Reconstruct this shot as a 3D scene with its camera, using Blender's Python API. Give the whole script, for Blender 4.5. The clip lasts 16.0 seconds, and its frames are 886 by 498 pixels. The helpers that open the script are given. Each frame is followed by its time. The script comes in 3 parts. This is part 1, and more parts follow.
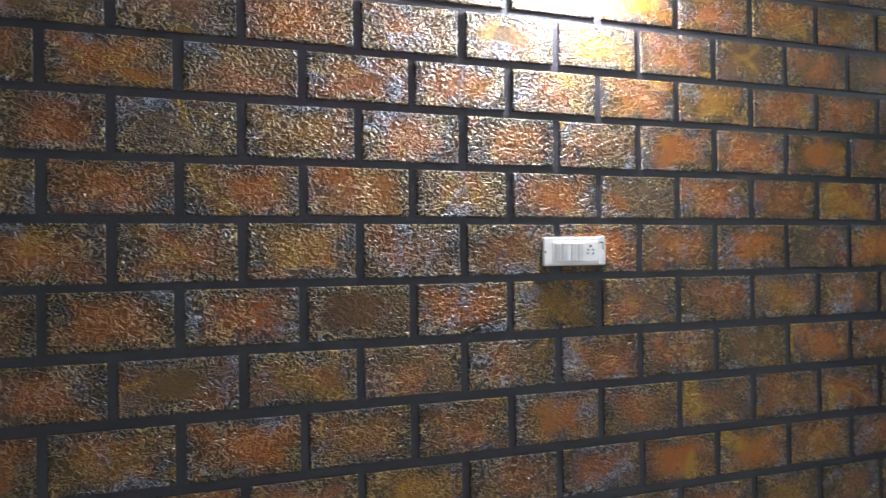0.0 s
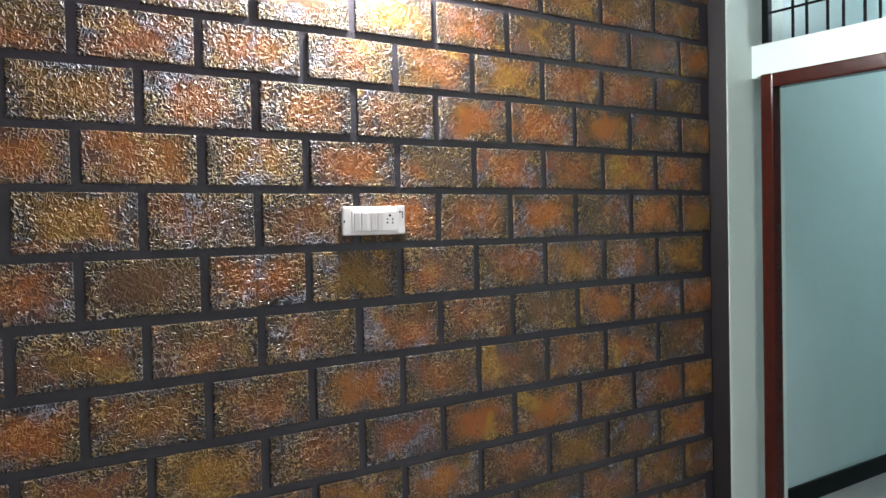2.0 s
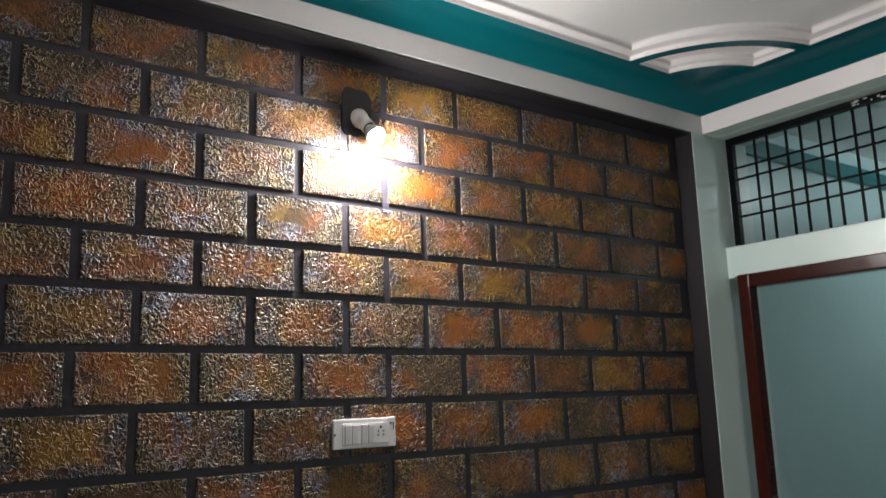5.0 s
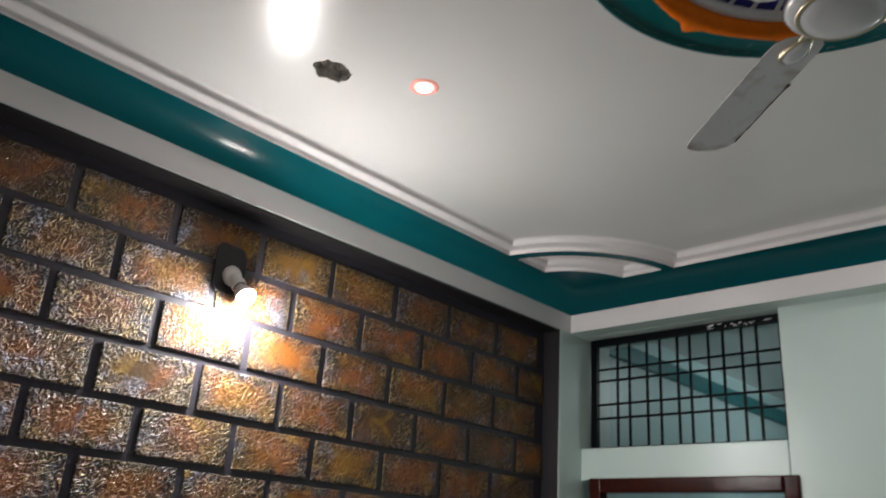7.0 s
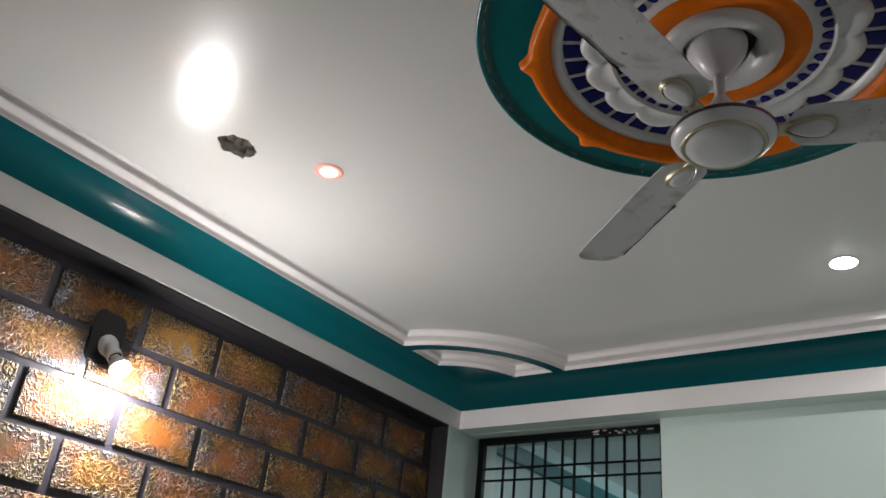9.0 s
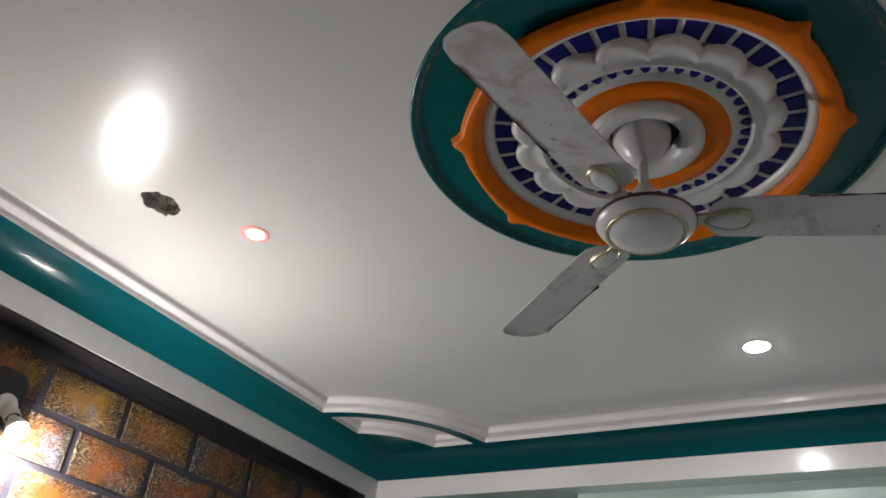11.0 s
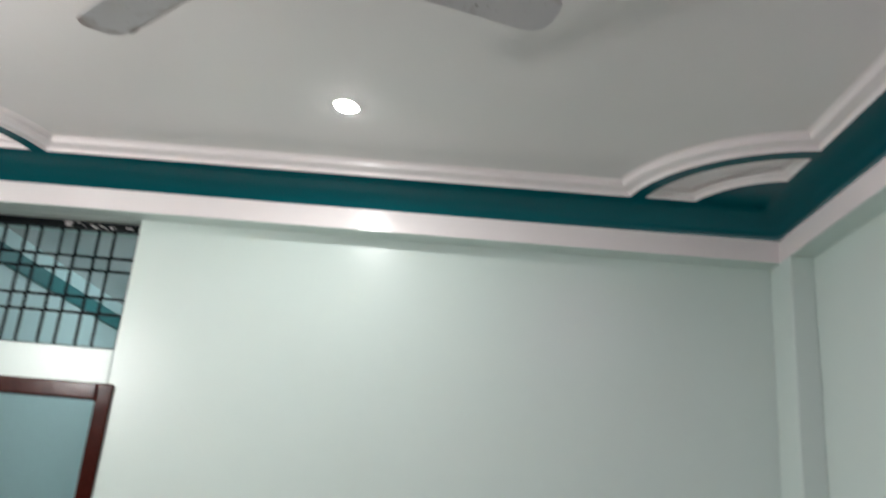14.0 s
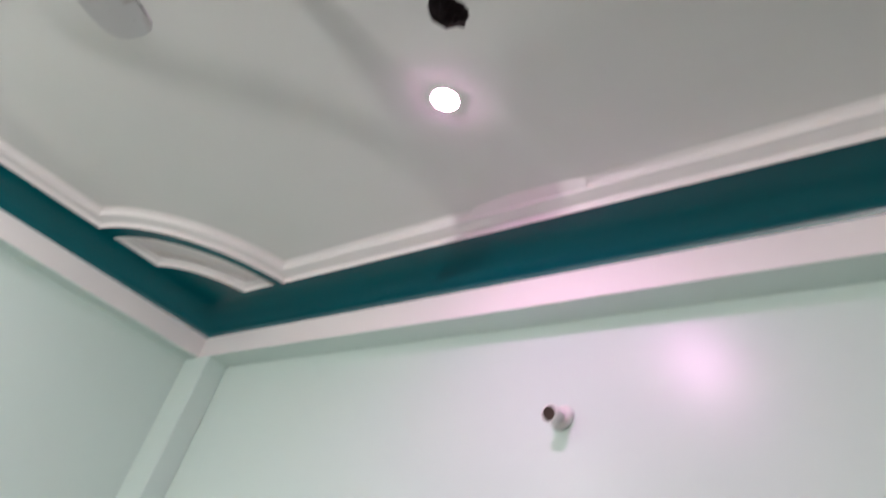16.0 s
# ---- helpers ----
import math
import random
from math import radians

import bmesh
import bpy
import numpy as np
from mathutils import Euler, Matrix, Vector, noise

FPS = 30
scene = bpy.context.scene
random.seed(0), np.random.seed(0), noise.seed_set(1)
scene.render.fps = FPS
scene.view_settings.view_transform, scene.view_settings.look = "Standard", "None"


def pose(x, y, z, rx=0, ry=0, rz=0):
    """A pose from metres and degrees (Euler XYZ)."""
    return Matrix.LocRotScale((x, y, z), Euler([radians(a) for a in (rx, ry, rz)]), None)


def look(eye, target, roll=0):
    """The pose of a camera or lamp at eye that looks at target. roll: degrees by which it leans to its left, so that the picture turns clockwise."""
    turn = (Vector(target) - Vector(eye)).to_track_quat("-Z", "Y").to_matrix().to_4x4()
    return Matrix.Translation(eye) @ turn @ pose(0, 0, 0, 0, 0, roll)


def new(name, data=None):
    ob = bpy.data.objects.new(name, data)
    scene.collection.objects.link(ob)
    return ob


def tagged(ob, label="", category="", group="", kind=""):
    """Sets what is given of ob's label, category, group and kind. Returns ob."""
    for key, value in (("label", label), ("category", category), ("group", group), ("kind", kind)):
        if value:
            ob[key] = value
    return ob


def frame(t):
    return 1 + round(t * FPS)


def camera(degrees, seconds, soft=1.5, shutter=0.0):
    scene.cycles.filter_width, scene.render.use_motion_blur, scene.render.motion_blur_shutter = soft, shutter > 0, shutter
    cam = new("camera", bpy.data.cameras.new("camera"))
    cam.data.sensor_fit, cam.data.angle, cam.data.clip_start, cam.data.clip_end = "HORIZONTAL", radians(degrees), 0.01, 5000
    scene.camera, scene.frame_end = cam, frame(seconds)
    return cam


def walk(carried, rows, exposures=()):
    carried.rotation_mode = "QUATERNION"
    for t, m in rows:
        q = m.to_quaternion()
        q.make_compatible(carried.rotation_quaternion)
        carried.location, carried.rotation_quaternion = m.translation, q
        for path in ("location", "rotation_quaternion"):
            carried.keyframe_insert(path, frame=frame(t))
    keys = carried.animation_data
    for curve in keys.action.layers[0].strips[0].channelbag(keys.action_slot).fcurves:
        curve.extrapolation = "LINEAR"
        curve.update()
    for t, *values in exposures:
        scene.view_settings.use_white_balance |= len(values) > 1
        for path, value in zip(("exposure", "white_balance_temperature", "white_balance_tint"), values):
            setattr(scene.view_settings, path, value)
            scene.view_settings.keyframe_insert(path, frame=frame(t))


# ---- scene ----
cam = camera(57.5, 16.0, shutter=0.5)
PATH = [
    (0, (-0.156, -2.187, 1.461), (0.596, -0.334, 1.464), -0.56),
    (0.5, (-0.134, -2.194, 1.458), (0.719, -0.385, 1.446), -0.63),
    (1, (-0.121, -2.172, 1.448), (0.837, -0.417, 1.393), -0.88),
    (1.5, (-0.089, -2.174, 1.441), (0.999, -0.497, 1.375), -1.12),
    (2, (-0.090, -2.182, 1.434), (1.055, -0.543, 1.376), -1.29),
    (2.5, (-0.100, -2.197, 1.455), (1.052, -0.562, 1.487), -1.32),
    (3, (-0.090, -2.198, 1.471), (1.064, -0.569, 1.591), -2.13),
    (3.5, (-0.101, -2.209, 1.462), (1.049, -0.584, 1.652), -3.22),
    (3.7, (-0.117, -2.206, 1.478), (1.038, -0.586, 1.689), -3.29),
    (6, (-0.137, -2.185, 1.610), (1.073, -0.675, 2.117), -0.27),
    (6.2, (-0.119, -2.179, 1.636), (1.116, -0.701, 2.170), -0.15),
    (6.5, (-0.092, -2.170, 1.674), (1.196, -0.754, 2.256), 1.84),
    (7, (-0.111, -2.208, 1.663), (1.217, -0.896, 2.381), 4.08),
    (7.5, (-0.107, -2.222, 1.676), (1.241, -0.976, 2.470), 4.74),
    (8, (-0.116, -2.228, 1.678), (1.255, -1.042, 2.524), 5.25),
    (8.5, (-0.101, -2.231, 1.682), (1.284, -1.095, 2.572), 5.99),
    (9, (-0.084, -2.233, 1.682), (1.309, -1.140, 2.611), 6.34),
    (11.3, (-0.088, -2.237, 1.712), (1.340, -1.377, 2.817), 6.34),
    (11.5, (-0.077, -2.240, 1.712), (1.382, -1.433, 2.817), 6.02),
    (12, (-0.060, -2.253, 1.713), (1.505, -1.572, 2.756), 4.51),
    (12.2, (-0.052, -2.264, 1.710), (1.548, -1.626, 2.704), 3.73),
    (12.5, (-0.040, -2.280, 1.705), (1.617, -1.720, 2.674), 3.89),
    (13, (-0.011, -2.283, 1.709), (1.752, -1.999, 2.608), 4.09),
    (13.5, (-0.018, -2.276, 1.686), (1.806, -2.122, 2.492), 4.97),
    (14, (0.017, -2.264, 1.686), (1.917, -2.229, 2.310), 4.91),
    (14.2, (0.031, -2.256, 1.683), (1.929, -2.354, 2.240), 5.33),
    (14.5, (0.051, -2.243, 1.678), (1.941, -2.650, 2.190), 5.86),
    (14.7, (0.045, -2.247, 1.688), (1.882, -2.806, 2.195), 7.57),
    (15, (0.036, -2.254, 1.704), (1.801, -3.019, 2.251), 9.70),
    (15.2, (0.038, -2.250, 1.712), (1.721, -3.098, 2.348), 13.00),
    (15.5, (0.040, -2.245, 1.724), (1.593, -3.233, 2.506), 17.04),
    (15.7, (0.040, -2.233, 1.730), (1.509, -3.263, 2.570), 18.45),
    (16, (0.039, -2.216, 1.739), (1.410, -3.269, 2.745), 19.78),
]
walk(cam, [(t, look(eye, target, roll)) for t, eye, target, roll in PATH],
     exposures=[(0, 1.68, 5950, 8), (0.5, 1.78, 5950, 8), (1, 2.1, 6050, 8), (1.5, 1.9, 6150, 10), (2, 1.72, 6300, 10), (2.5, 1.35, 6400, 10), (3, 1.3, 6400, 10), (3.7, 1.03, 6450, 10), (6, 0.1, 6500, 10),
                (7, 0.0, 6500, 10), (9, 0.05, 6500, 10), (11.5, 0.2, 6500, 10), (12.5, 0.58, 6500, 10), (13.5, 1.08, 6500, 13), (14, 1.02, 6500, 12), (14.5, 1.22, 6500, 11), (15, 1.3, 6500, 8), (15.5, 1.4, 6500, 8), (16, 1.52, 6500, 11)])

# ---- world, lamps, exposure ----
world = bpy.data.worlds.new("World")
scene.world = world
world.use_nodes = True
world.node_tree.nodes["Background"].inputs[0].default_value = (0.5, 0.6, 0.7, 1)
world.node_tree.nodes["Background"].inputs[1].default_value = 0.02

BULB_W = 2030.0      # emission of the wall bulb
PANEL_W = 250.0     # emission of the white ceiling lamp
PINK_W = 200.0      # emission of the pink ceiling lamp
RED_W = 14.0        # emission of the red-rimmed ceiling lamp

# ---- dimensions of the room ----
XE, YN, YS = 2.917, -0.090, -3.482      # faces of the beams
XB = -1.90                              # face of the beam behind the camera
XW, YSW, XBW = 3.012, -3.569, -2.0       # wall faces
XP = 2.832                               # side of the north-east column
ZB, ZT, ZM, ZC = 2.692, 2.774, 2.868, 2.912
D0, R0 = 0.103, 0.600                    # cove depth, corner arc radius
MX, MY = 1.261, -1.853                  # axis of the fan
RX, RY = 1.253, -1.857                  # centre of the ceiling rose's green dish


# ---- materials ----
def mat(name, base, rough=0.5, metal=0.0, spec=0.5, coat=0.0, coat_rough=0.05):
    m = bpy.data.materials.new(name)
    m.use_nodes = True
    b = m.node_tree.nodes["Principled BSDF"]
    b.inputs["Base Color"].default_value = (*base, 1)
    b.inputs["Roughness"].default_value = rough
    b.inputs["Metallic"].default_value = metal
    b.inputs["Specular IOR Level"].default_value = spec
    b.inputs["Coat Weight"].default_value = coat
    b.inputs["Coat Roughness"].default_value = coat_rough
    return m


def node(m, kind, **inputs):
    n = m.node_tree.nodes.new(kind)
    for key, value in inputs.items():
        n.inputs[key.replace("_", " ")].default_value = value
    return n


def join(m, a, b):
    m.node_tree.links.new(a, b)


def ramp(m, fac, stops):
    n = m.node_tree.nodes.new("ShaderNodeValToRGB")
    el = n.color_ramp.elements
    while len(el) < len(stops):
        el.new(0.5)
    for e, (at, c) in zip(el, stops):
        e.position = at
        e.color = (*c, 1)
    join(m, fac, n.inputs["Fac"])
    return n.outputs["Color"]


def grey(v):
    return (v, v, v)


def blend(m, fac, a, b, how="MIX"):
    n = m.node_tree.nodes.new("ShaderNodeMix")
    n.data_type = "RGBA"
    n.blend_type = how
    for sock, v in ((n.inputs[0], fac), (n.inputs[6], a), (n.inputs[7], b)):
        if isinstance(v, (int, float)):
            sock.default_value = v
        elif isinstance(v, tuple):
            sock.default_value = (*v, 1)
        else:
            join(m, v, sock)
    return n.outputs[2]


def noise_out(m, scale, detail=3.0, rough=0.55, distort=0.0, vec=None):
    n = node(m, "ShaderNodeTexNoise", Scale=scale, Detail=detail, Roughness=rough, Distortion=distort)
    join(m, vec if vec is not None else place_out(m), n.inputs["Vector"])
    return n.outputs["Fac"]


def place_out(m):
    for n in m.node_tree.nodes:
        if n.bl_idname == "ShaderNodeNewGeometry":
            return n.outputs["Position"]
    return node(m, "ShaderNodeNewGeometry").outputs["Position"]


def bump(m, height, strength, distance):
    n = node(m, "ShaderNodeBump", Strength=strength, Distance=distance)
    join(m, height, n.inputs["Height"])
    b = m.node_tree.nodes["Principled BSDF"]
    join(m, n.outputs["Normal"], b.inputs["Normal"])
    return n


def painted(name, base, rough=0.4, vary=0.06, scale=2.5, relief=0.0015, grain=38.0, coat=0.0, spec=0.5, coat_rough=0.08):
    """Brushed or rolled enamel: soft mottling, faint roller waves, uneven gloss."""
    m = mat(name, base, rough, spec=spec, coat=coat, coat_rough=coat_rough)
    b = m.node_tree.nodes["Principled BSDF"]
    lo = tuple(c * (1 - vary) for c in base)
    hi = tuple(min(1.0, c * (1 + vary)) for c in base)
    c1 = ramp(m, noise_out(m, scale, 5, 0.6), [(0.3, lo), (0.7, hi)])
    fine = noise_out(m, grain, 4, 0.6)
    c2 = blend(m, 0.35 * vary / 0.06 if vary < 0.15 else 0.4, c1, ramp(m, fine, [(0.35, lo), (0.65, hi)]))
    join(m, c2, b.inputs["Base Color"])
    r = ramp(m, noise_out(m, scale * 2.3, 4), [(0.25, grey(max(0.04, rough - 0.03))), (0.75, grey(rough + 0.03))])
    join(m, r, b.inputs["Roughness"])
    wave = noise_out(m, grain * 0.45, 3, 0.5)
    n = bump(m, wave, 0.35, relief)
    if coat:
        join(m, n.outputs["Normal"], b.inputs["Coat Normal"])
    return m


def glowing(name, colour, strength):
    m = mat(name, colour, 0.4)
    b = m.node_tree.nodes["Principled BSDF"]
    b.inputs["Emission Color"].default_value = (*colour, 1)
    b.inputs["Emission Strength"].default_value = strength
    return m


def brick_material():
    """Textured plaster blocks: rust, ochre, olive and slate patches under gold and silver rubbed ridges and varnish."""
    m = mat("rubbed_brick", (0.2, 0.1, 0.04), 0.3, spec=0.3)
    b = m.node_tree.nodes["Principled BSDF"]
    info = node(m, "ShaderNodeObjectInfo")
    shift = node(m, "ShaderNodeVectorMath")
    shift.operation = "MULTIPLY_ADD"
    comb = node(m, "ShaderNodeCombineXYZ")
    for k in ("X", "Y", "Z"):
        join(m, info.outputs["Random"], comb.inputs[k])
    join(m, comb.outputs[0], shift.inputs[0])
    shift.inputs[1].default_value = (37.0, 11.0, 23.0)
    join(m, place_out(m), shift.inputs[2])
    vec = shift.outputs[0]
    # how near a point lies to its block's edge, made uneven
    local = node(m, "ShaderNodeTexCoord")
    part_xyz = node(m, "ShaderNodeSeparateXYZ")
    join(m, local.outputs["Object"], part_xyz.inputs[0])

    def calc(how, x, y=None):
        n = node(m, "ShaderNodeMath")
        n.operation = how
        for sock, v in zip(n.inputs, (x, y)):
            if isinstance(v, (int, float)):
                sock.default_value = v
            elif v is not None:
                join(m, v, sock)
        return n.outputs[0]

    ex = calc("MULTIPLY", calc("ABSOLUTE", part_xyz.outputs["X"]), 7.0)
    ez = calc("MULTIPLY", calc("ABSOLUTE", part_xyz.outputs["Z"]), 14.0)
    uneven = noise_out(m, 11.0, 3, 0.55, 0.4, vec)
    edge = calc("ADD", calc("MAXIMUM", ex, ez), calc("MULTIPLY", calc("SUBTRACT", uneven, 0.5), 1.7))
    other = calc("FRACT", calc("MULTIPLY", info.outputs["Random"], 7.31))
    third = calc("FRACT", calc("MULTIPLY", info.outputs["Random"], 13.77))
    heart = ramp(m, edge, [(0.30, grey(1.0)), (1.02, grey(0.0))])
    # charcoal, olive and slate ground; a rust or ochre heart, fainter on some blocks
    patch = noise_out(m, 6.0, 2, 0.5, 0.6, vec)
    outer = ramp(m, patch, [(0.32, (0.024, 0.020, 0.017)), (0.45, (0.060, 0.042, 0.014)), (0.56, (0.050, 0.048, 0.047)), (0.68, (0.085, 0.036, 0.013))])
    inner = ramp(m, info.outputs["Random"], [(0.0, (0.125, 0.052, 0.014)), (0.18, (0.29, 0.086, 0.010)), (0.36, (0.24, 0.118, 0.013)), (0.54, (0.10, 0.046, 0.018)), (0.72, (0.34, 0.098, 0.009)), (0.88, (0.085, 0.060, 0.030)), (1.0, (0.17, 0.078, 0.012))])
    inner = blend(m, ramp(m, patch, [(0.46, grey(0.0)), (0.60, grey(0.6))]), inner, (0.31, 0.090, 0.010))
    calm = noise_out(m, 8.0, 2, 0.5, 0.5, vec)
    smooth = calc("MULTIPLY", calc("MULTIPLY", heart, calc("ADD", calc("MULTIPLY", other, 0.75), 0.22)), ramp(m, calm, [(0.34, grey(0.15)), (0.54, grey(1.0))]))
    rough_part = calc("SUBTRACT", 1.0, smooth)
    base = blend(m, calc("MULTIPLY", heart, calc("ADD", calc("MULTIPLY", third, 0.45), 0.55)), outer, inner)
    ochre = noise_out(m, 6.5, 2.5, 0.55, 0.8, vec)
    base = blend(m, ramp(m, ochre, [(0.60, grey(0)), (0.71, grey(0.75))]), base, (0.27, 0.150, 0.016))
    slate = node(m, "ShaderNodeVectorMath")
    slate.operation = "ADD"
    slate.inputs[1].default_value = (5.3, 9.1, 2.7)
    join(m, vec, slate.inputs[0])
    blue = noise_out(m, 6.0, 3, 0.55, 0.6, slate.outputs[0])
    base = blend(m, ramp(m, blue, [(0.61, grey(0)), (0.73, grey(0.75))]), base, (0.110, 0.122, 0.134))
    # crumpled worm-like ridges, rubbed with pale gold and silver
    crumple = noise_out(m, 74.0, 0.7, 0.5, 0.9, vec)
    swell = noise_out(m, 26.0, 2, 0.5, 0.4, vec)
    ridge = ramp(m, crumple, [(0.34, grey(0.0)), (0.43, grey(0.45)), (0.50, grey(1.0)), (0.57, grey(0.45)), (0.66, grey(0.0))])
    soft = noise_out(m, 150.0, 2, 0.5, 0.4, vec)
    tall = node(m, "ShaderNodeMath")
    tall.operation = "MULTIPLY_ADD"
    join(m, soft, tall.inputs[0])
    tall.inputs[1].default_value = 0.08
    join(m, calc("ADD", calc("MULTIPLY", ridge, rough_part), calc("MULTIPLY", swell, 0.25)), tall.inputs[2])
    tip = ramp(m, crumple, [(0.445, grey(0.0)), (0.487, grey(0.65)), (0.513, grey(0.65)), (0.555, grey(0.0))])
    gold = ramp(m, blue, [(0.52, (0.50, 0.33, 0.110)), (0.64, (0.44, 0.44, 0.45))])
    worn = noise_out(m, 13.0, 3, 0.6, 0.3, slate.outputs[0])
    base = blend(m, calc("MULTIPLY", calc("MULTIPLY", tip, ramp(m, worn, [(0.40, grey(0.08)), (0.64, grey(1.0))])), rough_part), base, gold)
    # shade in the hollows between ridges, darkened into the base colour
    valley_shade = ramp(m, crumple, [(0.37, grey(0.4)), (0.46, grey(0.0)), (0.54, grey(0.0)), (0.63, grey(0.4))])
    base = blend(m, calc("MULTIPLY", valley_shade, rough_part), base, (0.022, 0.014, 0.009))
    base = blend(m, 1.0, base, (1.16, 1.16, 1.42), "MULTIPLY")
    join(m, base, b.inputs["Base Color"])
    join(m, ramp(m, ochre, [(0.35, grey(0.40)), (0.7, grey(0.54))]), b.inputs["Roughness"])
    b.inputs["Metallic"].default_value = 0.1
    b.inputs["Coat Weight"].default_value = 0.12
    b.inputs["Coat Roughness"].default_value = 0.26
    n = bump(m, tall.outputs[0], 1.0, 0.0042)
    join(m, n.outputs["Normal"], b.inputs["Coat Normal"])
    return m


M_BRICK = brick_material()
M_GROOVE = painted("charcoal_tape_groove", (0.033, 0.029, 0.038), 0.40, 0.12, 5, 0.0008, 60)
M_TRIM = painted("dark_charcoal_trim_paint", (0.017, 0.015, 0.016), 0.45, 0.12, 5, 0.0006, 60, spec=0.35)
M_MINT = painted("mint_wall_enamel", (0.625, 0.735, 0.69), 0.335, 0.015, 1.6, 0.0012, 22, spec=0.5)
M_CEIL = painted("white_ceiling_enamel", (0.755, 0.735, 0.715), 0.235, 0.015, 1.2, 0.0011, 130, spec=0.28, coat=0.22, coat_rough=0.11)
M_BAND = painted("white_beam_enamel", (0.87, 0.825, 0.815), 0.20, 0.008, 3, 0.0009, 30)
M_TEAL = painted("teal_gloss_enamel", (0.0, 0.086, 0.103), 0.22, 0.03, 3.5, 0.0001, 26, spec=0.24)
M_GREEN = painted("green_gloss_enamel", (0.0, 0.100, 0.105), 0.25, 0.10, 9, 0.0008, 40, spec=0.35)
M_ORANGE = painted("orange_gloss_enamel", (0.76, 0.165, 0.003), 0.45, 0.10, 14, 0.001, 70, spec=0.15)
M_ROSEW = painted("white_plaster_rose", (0.66, 0.655, 0.65), 0.35, 0.08, 18, 0.0015, 80)
M_BLUE = painted("navy_blue_paint", (0.012, 0.013, 0.150), 0.45, 0.25, 40, 0.001, 90, spec=0.15)
M_WOOD = painted("dark_red_brown_varnish", (0.040, 0.0070, 0.0045), 0.16, 0.25, 14, 0.0016, 34, spec=0.2)
M_BLACK = painted("black_enamel", (0.004, 0.0055, 0.006), 0.35, 0.2, 8, 0.0006, 60, spec=0.06)
M_TEALN = painted("pale_teal_paint", (0.02, 0.15, 0.16), 0.35, 0.1, 3, 0.0006, 40)
M_PLAST = mat("white_plastic", (0.78, 0.75, 0.74), 0.32)
M_PLASTG = mat("greyed_switch_plastic", (0.70, 0.675, 0.67), 0.38)
M_DARK = mat("dark_hole", (0.015, 0.012, 0.012), 0.8)
M_FLOOR = painted("pale_floor_tile", (0.45, 0.435, 0.425), 0.2, 0.06, 4, 0.0005, 30)
M_NEXT = painted("aqua_wall_paint", (0.50, 0.64, 0.64), 0.32, 0.04, 1.4, 0.001, 24)
M_CONC = painted("broken_concrete", (0.46, 0.43, 0.40), 0.9, 0.4, 30, 0.006, 90)
M_BULB = glowing("lit_bulb", (1.0, 0.99, 0.975), BULB_W)
M_PANEL = glowing("lit_white_panel", (1.0, 1.0, 0.98), PANEL_W)
M_PINK = glowing("lit_pink_panel", (1.0, 0.48, 0.88), PINK_W)
M_RED = glowing("lit_red_panel", (1.0, 0.50, 0.42), RED_W)
M_BRASS = mat("tarnished_brass", (0.50, 0.45, 0.32), 0.38, 0.7)


def fan_paint():
    """Off-white enamel with a few brown smears along the blade and dark flecks of soot."""
    m = painted("sooty_white_fan_enamel", (0.62, 0.605, 0.61), 0.33, 0.03, 6, 0.0006, 40)
    b = m.node_tree.nodes["Principled BSDF"]
    old = b.inputs["Base Color"].links[0].from_socket
    tex = node(m, "ShaderNodeTexCoord")
    smear = noise_out(m, 9.0, 4, 0.6, 0.5, tex.outputs["Object"])
    c = blend(m, ramp(m, smear, [(0.53, grey(0)), (0.70, grey(0.75))]), old, (0.26, 0.17, 0.14))
    fleck = noise_out(m, 70.0, 3, 0.6, 0.3, tex.outputs["Object"])
    c = blend(m, ramp(m, fleck, [(0.66, grey(0)), (0.74, grey(0.7))]), c, (0.10, 0.075, 0.06))
    join(m, c, b.inputs["Base Color"])
    return m


M_FAN = fan_paint()
M_FANW = painted("white_fan_enamel", (0.66, 0.65, 0.655), 0.30, 0.03, 9, 0.0004, 40)
M_SOOT = painted("brown_black_soot", (0.030, 0.018, 0.014), 0.9, 0.4, 60, 0.002, 120)
M_HOLE = painted("dark_purple_brown_hollow", (0.045, 0.030, 0.034), 0.8, 0.4, 30, 0.004, 90)


# ---- mesh helpers ----
def mesh_object(name, bm, material, smooth=False):
    bmesh.ops.recalc_face_normals(bm, faces=bm.faces)
    me = bpy.data.meshes.new(name)
    bm.to_mesh(me)
    bm.free()
    if smooth:
        for f in me.polygons:
            f.use_smooth = True
    me.materials.append(material)
    return new(name, me)


def part(name, bm, material, parent, label="", smooth=False):
    ob = mesh_object(name, bm, material, smooth)
    ob.parent = parent
    return tagged(ob, label)


def thing(name, at, label, category, group=""):
    ob = new(name)
    ob.empty_display_size = 0.05
    ob.location = at
    return tagged(ob, label, category, group)


def setting(name, bm, material, label, category, smooth=False):
    return tagged(mesh_object(name, bm, material, smooth), label, category, kind="structure")


def add_box(bm, x0, x1, y0, y1, z0, z1, bevel=0.0, seg=2):
    made = bmesh.ops.create_cube(bm, size=1.0)["verts"]
    for v in made:
        v.co = Vector((x0 + (v.co.x + 0.5) * (x1 - x0), y0 + (v.co.y + 0.5) * (y1 - y0), z0 + (v.co.z + 0.5) * (z1 - z0)))
    if bevel:
        edges = list({e for v in made for e in v.link_edges})
        bmesh.ops.bevel(bm, geom=edges, offset=bevel, segments=seg, affect="EDGES", profile=0.6)
    return bm


def box(*a, **k):
    return add_box(bmesh.new(), *a, **k)


